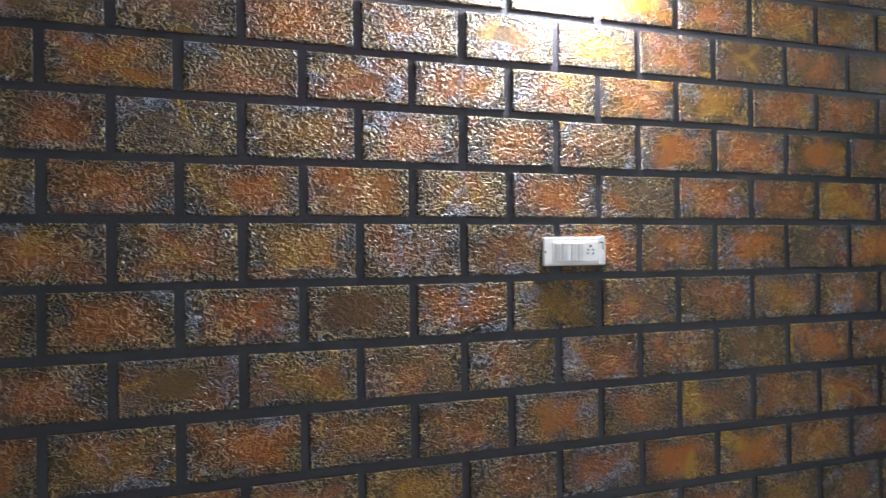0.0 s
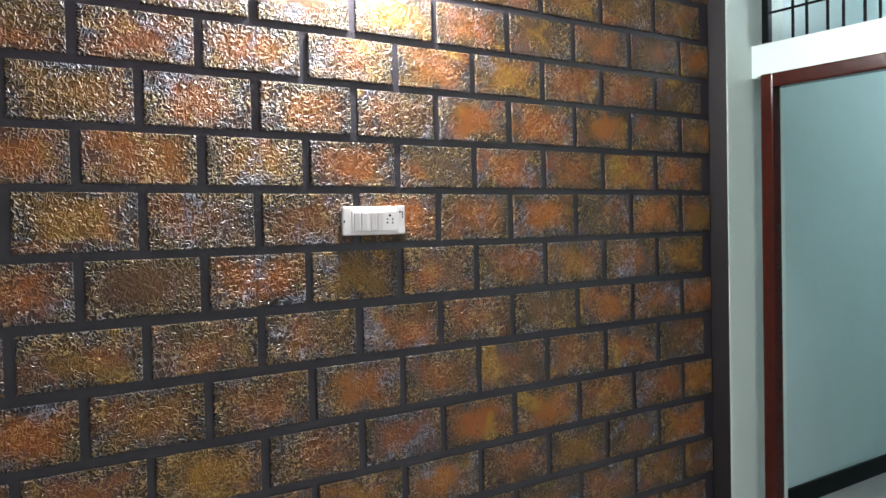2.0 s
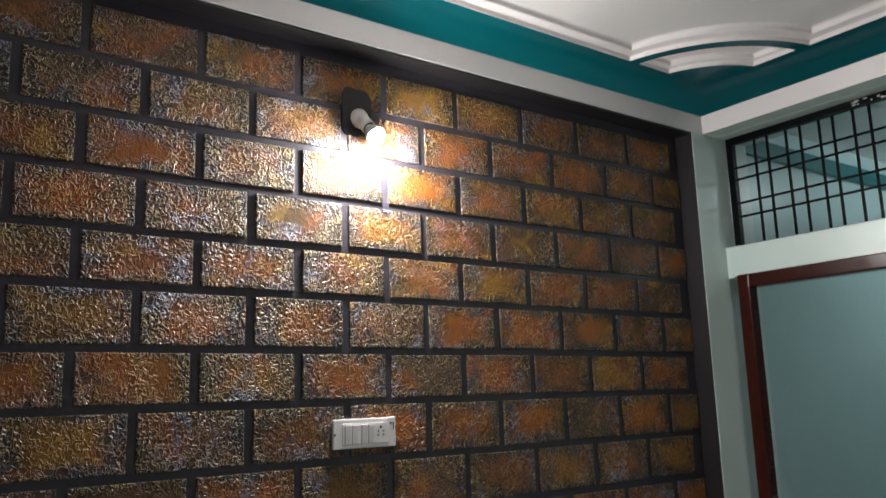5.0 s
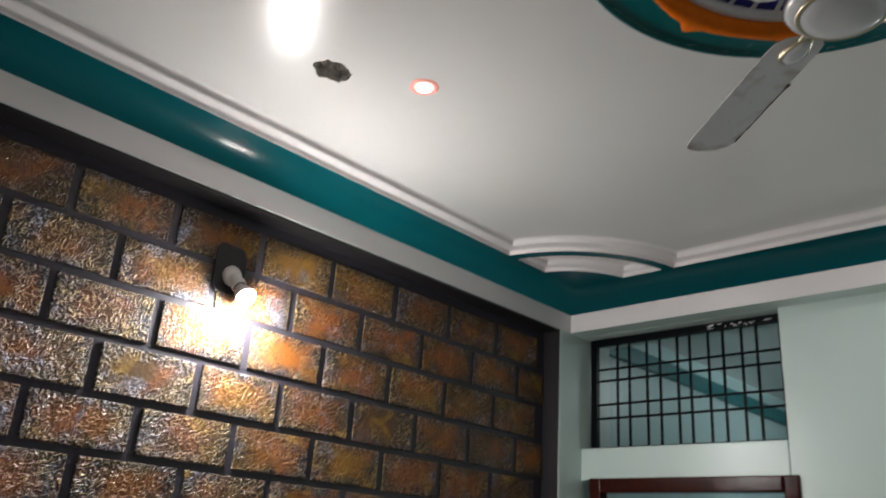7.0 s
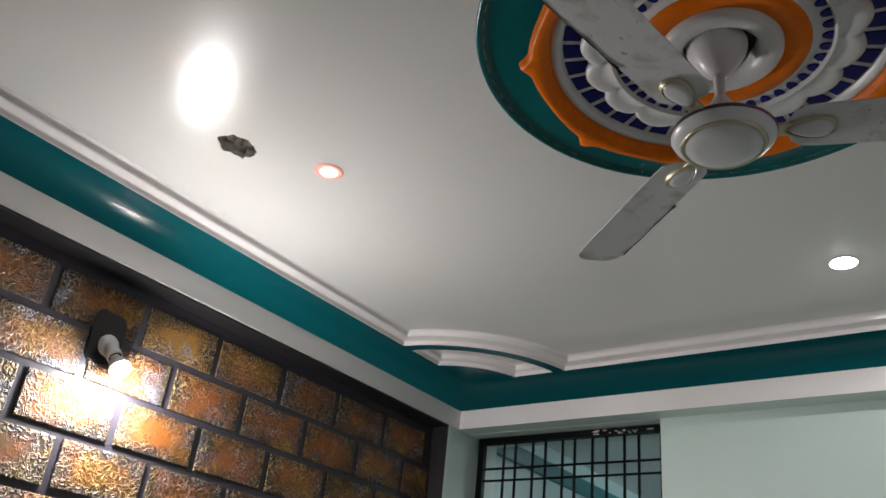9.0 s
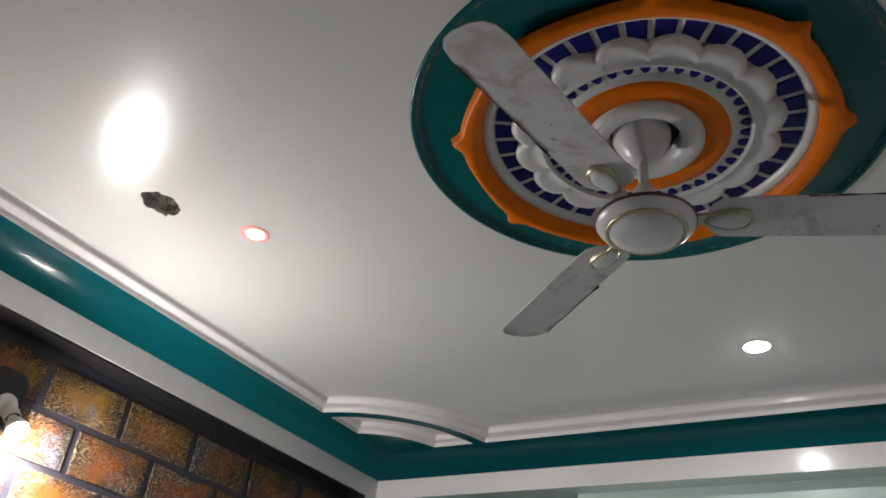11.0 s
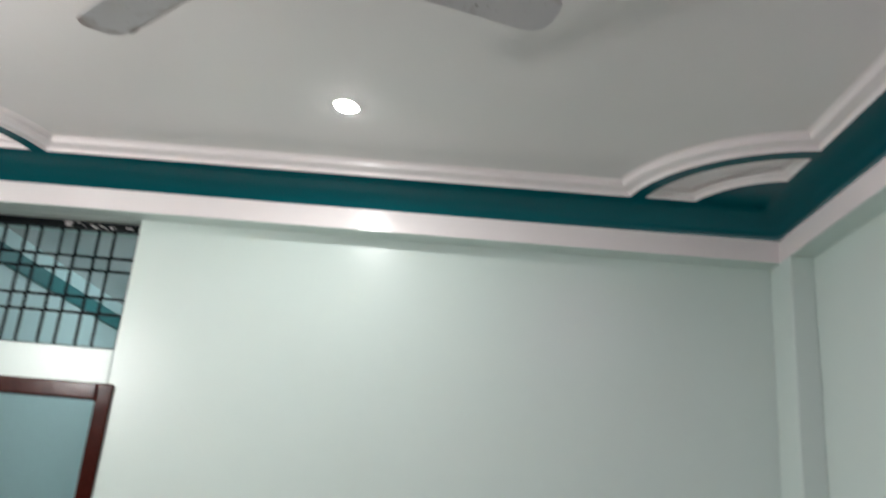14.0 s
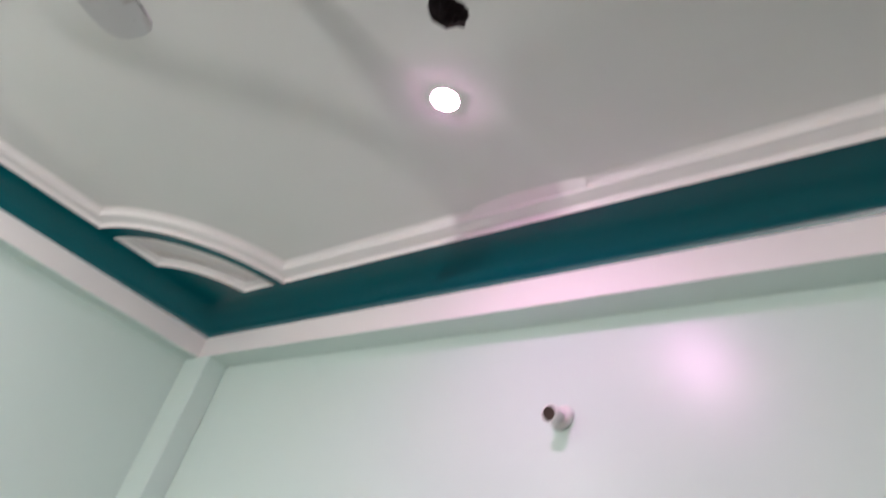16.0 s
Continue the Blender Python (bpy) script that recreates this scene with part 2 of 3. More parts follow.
def add_loops(bm, loops, close=True, ring=True, caps=(False, False)):
    """Skin a row of point loops of equal length."""
    rows = [[bm.verts.new(p) for p in lp] for lp in loops]
    n = len(rows[0])
    for a, b in zip(rows, rows[1:]):
        for i in range(n if ring else n - 1):
            j = (i + 1) % n
            bm.faces.new((a[i], a[j], b[j], b[i]))
    if caps[0]:
        bm.faces.new(rows[0])
    if caps[1]:
        bm.faces.new(rows[-1])
    return rows


def lathe(profile, seg=48, bm=None, centre=(0, 0), caps=(False, False)):
    """Turn rows of (radius, z) about the z axis."""
    bm = bm or bmesh.new()
    loops = [[(centre[0] + r * math.cos(2 * math.pi * i / seg), centre[1] + r * math.sin(2 * math.pi * i / seg), z) for i in range(seg)] for r, z in profile]
    add_loops(bm, loops, caps=caps)
    return bm


def moved(bm, m):
    bmesh.ops.transform(bm, matrix=m, verts=bm.verts)
    return bm

# ---- structure ----
# floors: this room and the next
setting("floor", box(XBW - 0.15, 6.75, YSW - 0.15, 0.25, -0.12, 0.0), M_FLOOR, "pale glossy tiled floor running into the next room", "floor")

# north wall, dark groove colour behind the blocks
setting("wall_north", box(XBW - 0.15, 3.2, 0.0, 0.15, 0, 3.1), M_GROOVE, "charcoal wall carrying raised coloured blocks", "wall")
# south wall and back wall
setting("wall_south", box(XBW - 0.15, 3.2, YSW - 0.15, YSW, 0, 3.1), M_MINT, "glossy mint green painted wall with pink sheen", "wall")
setting("wall_west", box(XBW - 0.15, XBW, YSW, 0.0, 0, 3.1), M_MINT, "plain mint green painted wall", "wall")

# east wall with the opening for door and grille
G0, G1 = -0.10, -1.018       # opening along y
Z_LB, Z_LT = 2.043, 2.172     # lintel
bm = bmesh.new()
add_box(bm, XW, 3.25, YSW, G1, 0, 3.1)
add_box(bm, XW, 3.25, -0.120, 0.0, Z_LB - 0.01, Z_LT)
add_box(bm, XW, 3.25, G1, 0.0, ZB - 0.004, 3.1)
setting("wall_east", bm, M_MINT, "glossy mint green painted wall with door and grille opening", "wall")

bm = box(XW - 0.006, 3.25, G1 + 0.001, -0.120, Z_LB - 0.006, Z_LT, bevel=0.005)
setting("lintel", bm, M_MINT, "pale mint lintel between the door and the grille", "lintel")

# corner columns under the beams
bm = bmesh.new()
add_box(bm, XP + 0.004, 3.25, YN, 0.0, 0, ZB, bevel=0.004)
setting("column_north", bm, M_MINT, "mint green corner column beside the block wall", "column")
setting("column_trim", box(XP, XP + 0.004, YN + 0.002, 0.0, 0, ZB - 0.001), M_TRIM, "charcoal painted side of the corner column", "trim")
setting("column_south", box(XE - 0.09, XW, YSW, YS, 0, ZB, bevel=0.006), M_MINT, "slim mint green corner column", "column")


def inset(o, z):
    return [(XE - o, YN - o, z), (XE - o, YS + o, z), (XB + o, YS + o, z), (XB + o, YN - o, z)]


# beams: white face, painted soffit
bm = bmesh.new()
add_loops(bm, [inset(0.0, ZB), inset(-0.003, ZB - 0.003), inset(-0.16, ZB - 0.003)])
soff = setting("beam_soffit", bm, M_MINT, "mint green underside of the perimeter beam", "trim")
bm = bmesh.new()
add_box(bm, XBW, XP, YN + 0.004, 0.0, ZB - 0.012, ZB - 0.004)
setting("soffit_trim", bm, M_TRIM, "charcoal painted underside above the block wall", "trim")
bm = bmesh.new()
add_loops(bm, [inset(0.0, ZB - 0.003), inset(0.0, ZT)])
setting("beam_face", bm, M_BAND, "white enamel band along the perimeter beam", "trim")

# teal cove: a hollow quarter curve from the band to the ceiling
prof = []
for i in range(11):
    a0 = 0.12
    a = a0 + i / 10 * (math.pi / 2 - a0)
    prof.append((D0 * (math.cos(a0) - math.cos(a)) / math.cos(a0), ZT + (ZM - ZT) * (math.sin(a) - math.sin(a0)) / (1 - math.sin(a0))))
bm = bmesh.new()
add_loops(bm, [inset(o, z) for o, z in prof])
# flat teal corners inside the arcs
CORN = [(XE, YN, -1, -1), (XE, YS, -1, 1), (XB, YS, 1, 1), (XB, YN, 1, -1)]


def arc(c, r, dd, n=22):
    """Points on a corner's arc of radius r between the straight runs at depth dd."""
    x, y, sx, sy = c
    a0 = math.asin(dd / r)
    return [(x + sx * r * math.cos(a), y + sy * r * math.sin(a)) for a in (a0 + (math.pi / 2 - 2 * a0) * i / n for i in range(n + 1))]


P_IN, P_OUT, P_END = 0.364, 0.545, 0.106    # inner and outer radius and end depth of each corner pocket
for c in CORN:
    hub = bm.verts.new((c[0] + c[2] * D0, c[1] + c[3] * D0, ZM))
    rim, far, near = ([bm.verts.new((*p, ZM)) for p in arc(c, r, d)] for r, d in ((R0, D0), (P_OUT, P_END), (P_IN, P_END)))
    for i in range(len(rim) - 1):
        bm.faces.new((rim[i], rim[i + 1], far[i + 1], far[i]))
        bm.faces.new((hub, near[i], near[i + 1]))
    for i in (0, -1):
        bm.faces.new((hub, rim[i], far[i], near[i]))
setting("cornice_cove", bm, M_TEAL, "glossy dark teal cove round the ceiling", "cornice", smooth=False)
for f in bpy.data.objects["cornice_cove"].data.polygons:
    f.use_smooth = abs(f.normal.z) < 0.995


def ordered(o, z):
    arcs = [arc(c, R0 + o, D0 + o) for c in CORN]
    return [(*p, z) for p in loop_of(*arcs)]


def loop_of(ne, se, sw, nw):
    def by(pts, key):
        return sorted(pts, key=key)
    return by(ne, lambda p: p[0]) + by(se, lambda p: -p[0]) + by(sw, lambda p: -p[0]) + by(nw, lambda p: p[0])


MOULD = [(-0.001, ZM - 0.001), (0.001, ZM - 0.002), (0.003, ZM + 0.001), (0.004, ZM + 0.013), (0.007, ZM + 0.016), (0.040, ZM + 0.019),
         (0.044, ZM + 0.022), (0.046, ZM + 0.034), (0.050, ZM + 0.040), (0.060, ZC + 0.001)]
bm = bmesh.new()
add_loops(bm, [ordered(o, z) for o, z in MOULD])
setting("cornice_moulding", bm, M_BAND, "stepped white plaster moulding with scooped corners", "cornice")

# the fan-shaped white panel in each corner
def corner_panel(c):
    t = thing("corner_panel", (c[0] + c[2] * 0.3, c[1] + c[3] * 0.3, ZM), "white stepped plaster pocket sunk in a teal ceiling corner", "moulding", "ceiling corner panels")
    steps = [(-0.001, ZM - 0.001), (0.001, ZM - 0.002), (0.003, ZM + 0.001), (0.004, ZM + 0.013), (0.007, ZM + 0.016), (0.024, ZM + 0.018), (0.027, ZM + 0.021), (0.030, ZM + 0.036), (0.036, ZM + 0.040)]
    levels = [(P_IN + o, P_OUT - o, P_END + o, z) for o, z in steps]
    bm = bmesh.new()
    loops = []
    for r0, r1, dd, z in levels:
        outer, inner = arc(c, r1, dd, 16), arc(c, r0, dd, 16)[::-1]
        loops.append([(p[0] - t.location.x, p[1] - t.location.y, z - ZM) for p in outer + inner])
    rows = add_loops(bm, loops)
    last = rows[-1]
    n = len(last) // 2
    for i in range(n - 1):
        bm.faces.new((last[i], last[i + 1], last[2 * n - 2 - i], last[2 * n - 1 - i]))
    part("panel", bm, M_BAND, t)
    return t


for c in CORN:
    corner_panel(c)


# ceiling with two broken holes
def ragged(cx, cy, r0, r1, seed, n=18):
    rnd = random.Random(seed)
    return [(cx + r0 * (0.82 + 0.36 * rnd.random()) * math.cos(2 * math.pi * i / n), cy + r1 * (0.82 + 0.36 * rnd.random()) * math.sin(2 * math.pi * i / n)) for i in range(n)]


HOLES = [ragged(1.025, -0.608, 0.057, 0.046, 4, 26), ragged(1.037, -2.795, 0.044, 0.044, 9)]
bm = bmesh.new()
edges = []
DISH = [(RX + 0.497 * math.cos(2 * math.pi * i / 64), RY + 0.497 * math.sin(2 * math.pi * i / 64)) for i in range(64)]
for lp in [[p[:2] for p in ordered(0.060, ZC)]] + HOLES + [DISH]:
    vs = [bm.verts.new((*p, ZC)) for p in lp]
    edges += [bm.edges.new((a, b)) for a, b in zip(vs, vs[1:] + vs[:1])]
bmesh.ops.triangle_fill(bm, edges=edges, use_beauty=True, use_dissolve=False)
for f in list(bm.faces):
    cc = f.calc_center_median()
    if math.hypot(cc.x - RX, cc.y - RY) < 0.496:
        bm.faces.remove(f)
        continue
    if any(math.hypot(cc.x - x, cc.y - y) < 0.03 for x, y in ((1.025, -0.608), (1.037, -2.795))):
        bm.faces.remove(f)
setting("ceiling", bm, M_CEIL, "glossy white enamel ceiling with two broken holes", "ceiling")
setting("roof_slab", box(XBW - 0.15, 3.25, YSW - 0.15, 0.15, 3.1, 3.2), M_CONC, "rough concrete slab above the false ceiling", "ceiling")
for k, h in enumerate(HOLES):
    cx, cy = sum(p[0] for p in h) / len(h), sum(p[1] for p in h) / len(h)
    bm = bmesh.new()
    rnd = random.Random(20 + k)
    loops = []
    for f, z in ((1.0, ZC), (0.97, ZC + 0.006), (1.06, ZC + 0.014), (0.86, ZC + 0.024), (0.66, ZC + 0.020), (0.46, ZC + 0.045), (0.28, ZC + 0.05)):
        loops.append([(cx + (p[0] - cx) * f * (1 + 0.12 * (rnd.random() - 0.5) * (z > ZC)), cy + (p[1] - cy) * f, z + (0.004 if z < ZC + 0.01 else 0.018) * rnd.random() * (z > ZC)) for p in h])
    add_loops(bm, loops)
    add_loops(bm, [loops[-1], [(cx + (p[0] - cx) * 0.28, cy + (p[1] - cy) * 0.28, ZC + 0.12) for p in h]], caps=(False, True))
    setting("ceiling_hole", bm, M_CONC if k == 0 else M_HOLE, "broken ragged hole in the white ceiling" if k == 0 else "dark empty lamp hole in the white ceiling", "hole")


# ---- ceiling lamps ----
def ceiling_lamp(x, y, lens, rim, label, r=0.036, dome=0.003, rw=0.006):
    t = thing("ceiling_lamp", (x, y, ZC), label, "lamp", "round ceiling lamps")
    part("rim", lathe([(r + rw, 0.0), (r + rw, -0.002), (r + rw * 0.7, -0.004), (r + 0.001, -0.0035), (r, 0.002)], 40), rim, t, smooth=True)
    part("diffuser", lathe([(r + 0.001, -0.0042), (r * 0.92, -0.0042 - dome * 0.45), (r * 0.7, -0.0042 - dome * 0.78), (r * 0.4, -0.0042 - dome * 0.95), (0.002, -0.0042 - dome)], 40, caps=(False, True)), lens, t, "glowing round diffuser", smooth=True)
    return t


ceiling_lamp(2.352, -1.872, M_PANEL, M_PLAST, "lit round white recessed ceiling lamp")
ceiling_lamp(1.206, -2.977, M_PINK, M_PLAST, "lit round pink recessed ceiling lamp", 0.030, 0.003)
ceiling_lamp(1.235, -0.757, M_RED, glowing("glowing_red_acrylic", (0.84, 0.36, 0.31), 0.40), "dim round ceiling lamp with a glowing red rim", 0.023, 0.006, 0.019)


# ---- next room, seen through the door and the grille ----
NX0, NX1, NY0, NY1, NZ = 3.25, 6.6, -3.2, 0.10, 2.93
setting("wall_next_north", box(NX0, NX1, NY1, NY1 + 0.15, 0, 3.1), M_NEXT, "pale aqua wall of the next room", "wall")
setting("wall_next_east", box(NX1, NX1 + 0.15, NY0, NY1 + 0.15, 0, 3.1), M_NEXT, "pale aqua end wall of the next room", "wall")
setting("wall_next_south", box(NX0, NX1, NY0 - 0.15, NY0, 0, 3.1), M_NEXT, "pale aqua side wall of the next room", "wall")
setting("ceiling_next", box(NX0, NX1, NY0, NY1, NZ, 3.1), M_BAND, "white ceiling of the next room", "ceiling")
setting("cornice_next", box(NX0, NX1, NY1 - 0.03, NY1 - 0.0, 2.74, 2.835, bevel=0.008), M_TEALN, "teal cornice band in the next room", "cornice")
setting("baseboard", box(NX0 - 0.19, NX1, NY1 - 0.015, NY1, 0, 0.095), M_BLACK, "black skirting along the aqua wall", "baseboard")
setting("wall_reveal", box(3.19, 3.26, 0.0, NY1, 0, 2.05), M_NEXT, "painted door reveal", "wall")
nl = thing("tube_lamp", (5.0, -1.05, NZ), "lit batten lamp on the next room's ceiling", "lamp")
part("batten", box(-0.30, 0.30, -0.03, 0.03, -0.03, 0.0, bevel=0.004), M_PLAST, nl)
M_TUBE = glowing("lit_tube", (0.82, 0.97, 1.0), 92.0)
bm = lathe([(0.013, -0.28), (0.013, 0.28)], 16, caps=(True, True))
part("tube", moved(bm, pose(0, 0, -0.045, 0, 90, 0)), M_TUBE, nl, "glowing tube", smooth=True)


# ---- door frame ----
df = thing("door_1", (XW, -0.57, 0), "dark red-brown varnished wooden door frame around an open doorway", "door frame")
df["kind"] = "structure"
y0, y1, fw = -0.138, -1.047, 0.058
part("jamb", box(-0.014, 0.045, y0 - fw + 0.57, y0 + 0.57, 0, Z_LB, bevel=0.007), M_WOOD, df)
part("jamb", box(-0.014, 0.045, y1 + 0.57, y1 + fw + 0.57, 0, Z_LB, bevel=0.007), M_WOOD, df)
part("head", box(-0.016, 0.045, y1 + fw + 0.57, y0 - fw + 0.57, Z_LB - 0.062, Z_LB - 0.001, bevel=0.007), M_WOOD, df)

# ---- grille over the door ----
gr = thing("window_grille", (3.085, -0.56, Z_LT), "black enamelled iron grille with paired bars above the door", "grille")


def bar(y, z0, z1, w=0.011, d=0.010):
    return box(-d / 2, d / 2, y + 0.56 - w / 2, y + 0.56 + w / 2, z0 - Z_LT, z1 - Z_LT, bevel=0.002, seg=1)


gz0, gz1 = Z_LT + 0.018, ZB - 0.012
part("frame", bar(G0 - 0.016, Z_LT, ZB - 0.006, 0.032, 0.03), M_BLACK, gr)
part("frame", bar(G1 + 0.014, Z_LT, ZB - 0.006, 0.028, 0.03), M_BLACK, gr)
part("frame", box(-0.015, 0.015, G1 + 0.56 + 0.028, G0 + 0.56 - 0.032, gz1 - 0.026 - Z_LT, gz1 + 0.006 - Z_LT, bevel=0.003), M_BLACK, gr)
part("frame", box(-0.012, 0.012, G1 + 0.56 + 0.028, G0 + 0.56 - 0.032, 0.001, 0.014, bevel=0.002), M_BLACK, gr)
for y in (-0.237, -0.299, -0.389, -0.454, -0.539, -0.598, -0.683, -0.749, -0.830, -0.894):
    part("upright_bar", bar(y, gz0 - 0.006, gz1 - 0.022), M_BLACK, gr)
for z in (2.541, 2.487, 2.377, 2.314):
    part("cross_bar", box(-0.011, -0.002, G1 + 0.56 + 0.026, G0 + 0.56 - 0.030, z - Z_LT - 0.005, z - Z_LT + 0.005, bevel=0.002, seg=1), M_BLACK, gr)


# ---- ceiling rose ----
rose = thing("ceiling_rose", (MX, MY, ZC), "round painted plaster ceiling rose in green, orange, white and blue", "ceiling rose")
SEG = 96
RS = Matrix.Translation((0.0, -0.006, 0.024)) @ Matrix.Diagonal((0.968, 0.968, 1.0, 1.0))
RO = Matrix.Translation((0.0, -0.003, -0.008)) @ Matrix.Diagonal((0.985, 0.985, 1.0, 1.0))
# green dish with a rolled rim
bm = lathe([(0.513, 0.0), (0.512, -0.004), (0.508, -0.006), (0.502, -0.005), (0.496, 0.001), (0.488, 0.005), (0.455, 0.006), (0.385, 0.0)], SEG, centre=(RX - MX, RY - MY))
part("green_ring", bm, M_GREEN, rose, "deep green gloss outer dish", smooth=True)
TIPS = (25.0, 69.5, 114.5, 158.0, 201.0, 241.0, 282.0, 330.0)    # hand-set angles of the orange points
bm = bmesh.new()
loops = []
N = 288
for rr, z, tipf in ((0.0, -0.010, 1.0), (-0.004, -0.024, 1.0), (-0.012, -0.030, 0.9)):
    lp = []
    for i in range(N):
        a = 2 * math.pi * i / N
        off = min(((math.degrees(a) - q + 180) % 360 - 180 for q in TIPS), key=abs)
        r = 0.404 + 0.004 * math.cos(math.radians(off * 8)) + 0.026 * tipf * max(0.0, 1 - abs(off) / 5.0) ** 1.5 + rr
        lp.append((r * math.cos(a), r * math.sin(a), z))
    loops.append(lp)
for rr, z in ((0.378, -0.026), (0.364, -0.018), (0.358, 0.004)):
    loops.append([(rr * math.cos(2 * math.pi * i / N), rr * math.sin(2 * math.pi * i / N), z) for i in range(N)])
add_loops(bm, loops)
part("orange_ring", moved(bm, RO), M_ORANGE, rose, "orange ring with eight pointed lobes", smooth=True)
part("white_ring", moved(lathe([(0.370, -0.020), (0.366, -0.032), (0.352, -0.034), (0.344, -0.026), (0.342, -0.016), (0.285, -0.016)], SEG), RS), M_ROSEW, rose, smooth=True)
# blue cells between white ribs
for k in range(36):
    a = 2 * math.pi * (k + 0.5) / 36
    bm = bmesh.new()
    w0, w1 = 0.0185, 0.0225
    pts = [(0.288, -w0), (0.288, w0), (0.339, w1), (0.339, -w1)]
    add_loops(bm, [[(x, y, -0.014) for x, y in pts], [(x, y, -0.0185) for x, y in pts], [(0.3135 + (x - 0.3135) * 0.93, y * 0.90, -0.0195) for x, y in pts]], caps=(False, True))
    moved(bm, RS @ pose(0, 0, 0, 0, 0, math.degrees(a)))
    part("blue_cell", bm, M_BLUE, rose)
# white scalloped petals
bm = bmesh.new()
N = 320
loops = []
for rr, z in ((0.0, -0.016), (0.0, -0.026), (-0.006, -0.034), (-0.018, -0.037), (-0.034, -0.033)):
    lp = []
    for i in range(N):
        a = 2 * math.pi * i / N
        r = 0.272 + 0.030 * abs(math.sin(8 * a + 0.5)) ** 0.55 + rr
        lp.append((r * math.cos(a), r * math.sin(a), z))
    loops.append(lp)
for rr, z in ((0.240, -0.030), (0.236, -0.038), (0.231, -0.038), (0.228, -0.026), (0.196, -0.026), (0.192, -0.034), (0.186, -0.034)):
    loops.append([(rr * math.cos(2 * math.pi * i / N), rr * math.sin(2 * math.pi * i / N), z) for i in range(N)])
add_loops(bm, loops)
part("petal_ring", moved(bm, RS), M_ROSEW, rose, "white scalloped petal ring", smooth=True)
for k in range(40):
    a = 2 * math.pi * k / 40
    bm = bmesh.new()
    pts = [(0.2265, -0.0115), (0.2265, 0.0115), (0.216, 0.0105), (0.208, 0.0065), (0.205, 0.0), (0.208, -0.0065), (0.216, -0.0105)]
    add_loops(bm, [[(x, y, -0.025) for x, y in pts], [(x, y, -0.0290) for x, y in pts], [(0.217 + (x - 0.217) * 0.9, y * 0.9, -0.0300) for x, y in pts]], caps=(False, True))
    moved(bm, RS @ pose(0, 0, 0, 0, 0, math.degrees(a)))
    part("blue_scale", bm, M_BLUE, rose)
part("inner_orange_ring", moved(lathe([(0.187, -0.032), (0.184, -0.038), (0.160, -0.040), (0.132, -0.036), (0.126, -0.030)], SEG), RS), M_ORANGE, rose, "orange inner ring", smooth=True)
part("boss", moved(lathe([(0.128, -0.028), (0.126, -0.044), (0.116, -0.052), (0.092, -0.052), (0.080, -0.044), (0.076, -0.030), (0.074, 0.0)], SEG), Matrix.Translation((0, -0.006, 0.024))), M_ROSEW, rose, "white turned centre with a dark well", smooth=True)
part("well", moved(lathe([(0.076, -0.010), (0.01, -0.008)], 40, caps=(False, True)), Matrix.Translation((0, -0.006, 0.024))), M_DARK, rose)

# ---- ceiling fan ----
FZ = 2.706      # height of the blades
BZ = -0.019     # blades below the motor's waist
FAN_ANGLES = (50.0, -70.0, 170.0)
fan = thing("ceiling_fan", (MX - 0.010, MY - 0.002, FZ), "white three-blade ceiling fan with sooty blades and brass trim", "fan")
part("canopy", lathe([(0.050, ZC + 0.012 - FZ), (0.060, ZC + 0.006 - FZ), (0.063, ZC - 0.004 - FZ), (0.062, ZC - 0.016 - FZ), (0.056, ZC - 0.032 - FZ), (0.043, ZC - 0.054 - FZ), (0.026, ZC - 0.076 - FZ), (0.014, ZC - 0.084 - FZ)], 40, caps=(False, True)), M_FANW, fan, smooth=True)
part("rod", lathe([(0.011, ZC - 0.07 - FZ), (0.011, 0.03)], 20, caps=(True, True)), M_FANW, fan, smooth=True)
part("collar", lathe([(0.013, 0.065), (0.020, 0.052), (0.034, 0.025), (0.046, 0.008), (0.050, -0.008)], 32), M_FANW, fan, smooth=True)
part("motor", lathe([(0.020, -0.005), (0.060, -0.007), (0.086, -0.015), (0.098, -0.024), (0.1005, -0.028), (0.1005, -0.034), (0.098, -0.039), (0.090, -0.048), (0.078, -0.054), (0.070, -0.055)], 56, caps=(True, False)), M_FANW, fan, smooth=True)
part("trim_band", lathe([(0.1008, -0.0265), (0.1022, -0.029), (0.1022, -0.0325), (0.1008, -0.035)], 56), mat("dull_purple_brown_band", (0.10, 0.06, 0.07), 0.3, 0.4), fan, smooth=True)
part("brass_ring", lathe([(0.0815, -0.0505), (0.083, -0.053), (0.079, -0.058), (0.074, -0.056)], 56), M_BRASS, fan, "tarnished brass ring", smooth=True)
part("bottom_cap", lathe([(0.0745, -0.052), (0.071, -0.059), (0.048, -0.065), (0.004, -0.067)], 56, caps=(False, True)), M_FANW, fan, smooth=True)


def blade_mesh():
    bm = bmesh.new()
    rows = []
    prof = [(0.120, 0.016), (0.128, 0.038), (0.146, 0.053), (0.175, 0.0565), (0.30, 0.0575), (0.45, 0.0590), (0.56, 0.0600), (0.590, 0.054), (0.606, 0.040), (0.613, 0.018)]
    for z in (0.0012, -0.0012):
        loop = []
        for x, w in prof:
            loop.append((x, w))
        for x, w in prof[::-1]:
            loop.append((x, -w))
        rows.append([(x, y, z - y * 0.14 - 0.25 * y * y) for x, y in loop])
    bm = bmesh.new()
    r = add_loops(bm, rows)
    n = len(prof)
    for lp in r:
        for i in range(n - 1):
            bm.faces.new((lp[i], lp[i + 1], lp[2 * n - 2 - i], lp[2 * n - 1 - i]))
    return bm


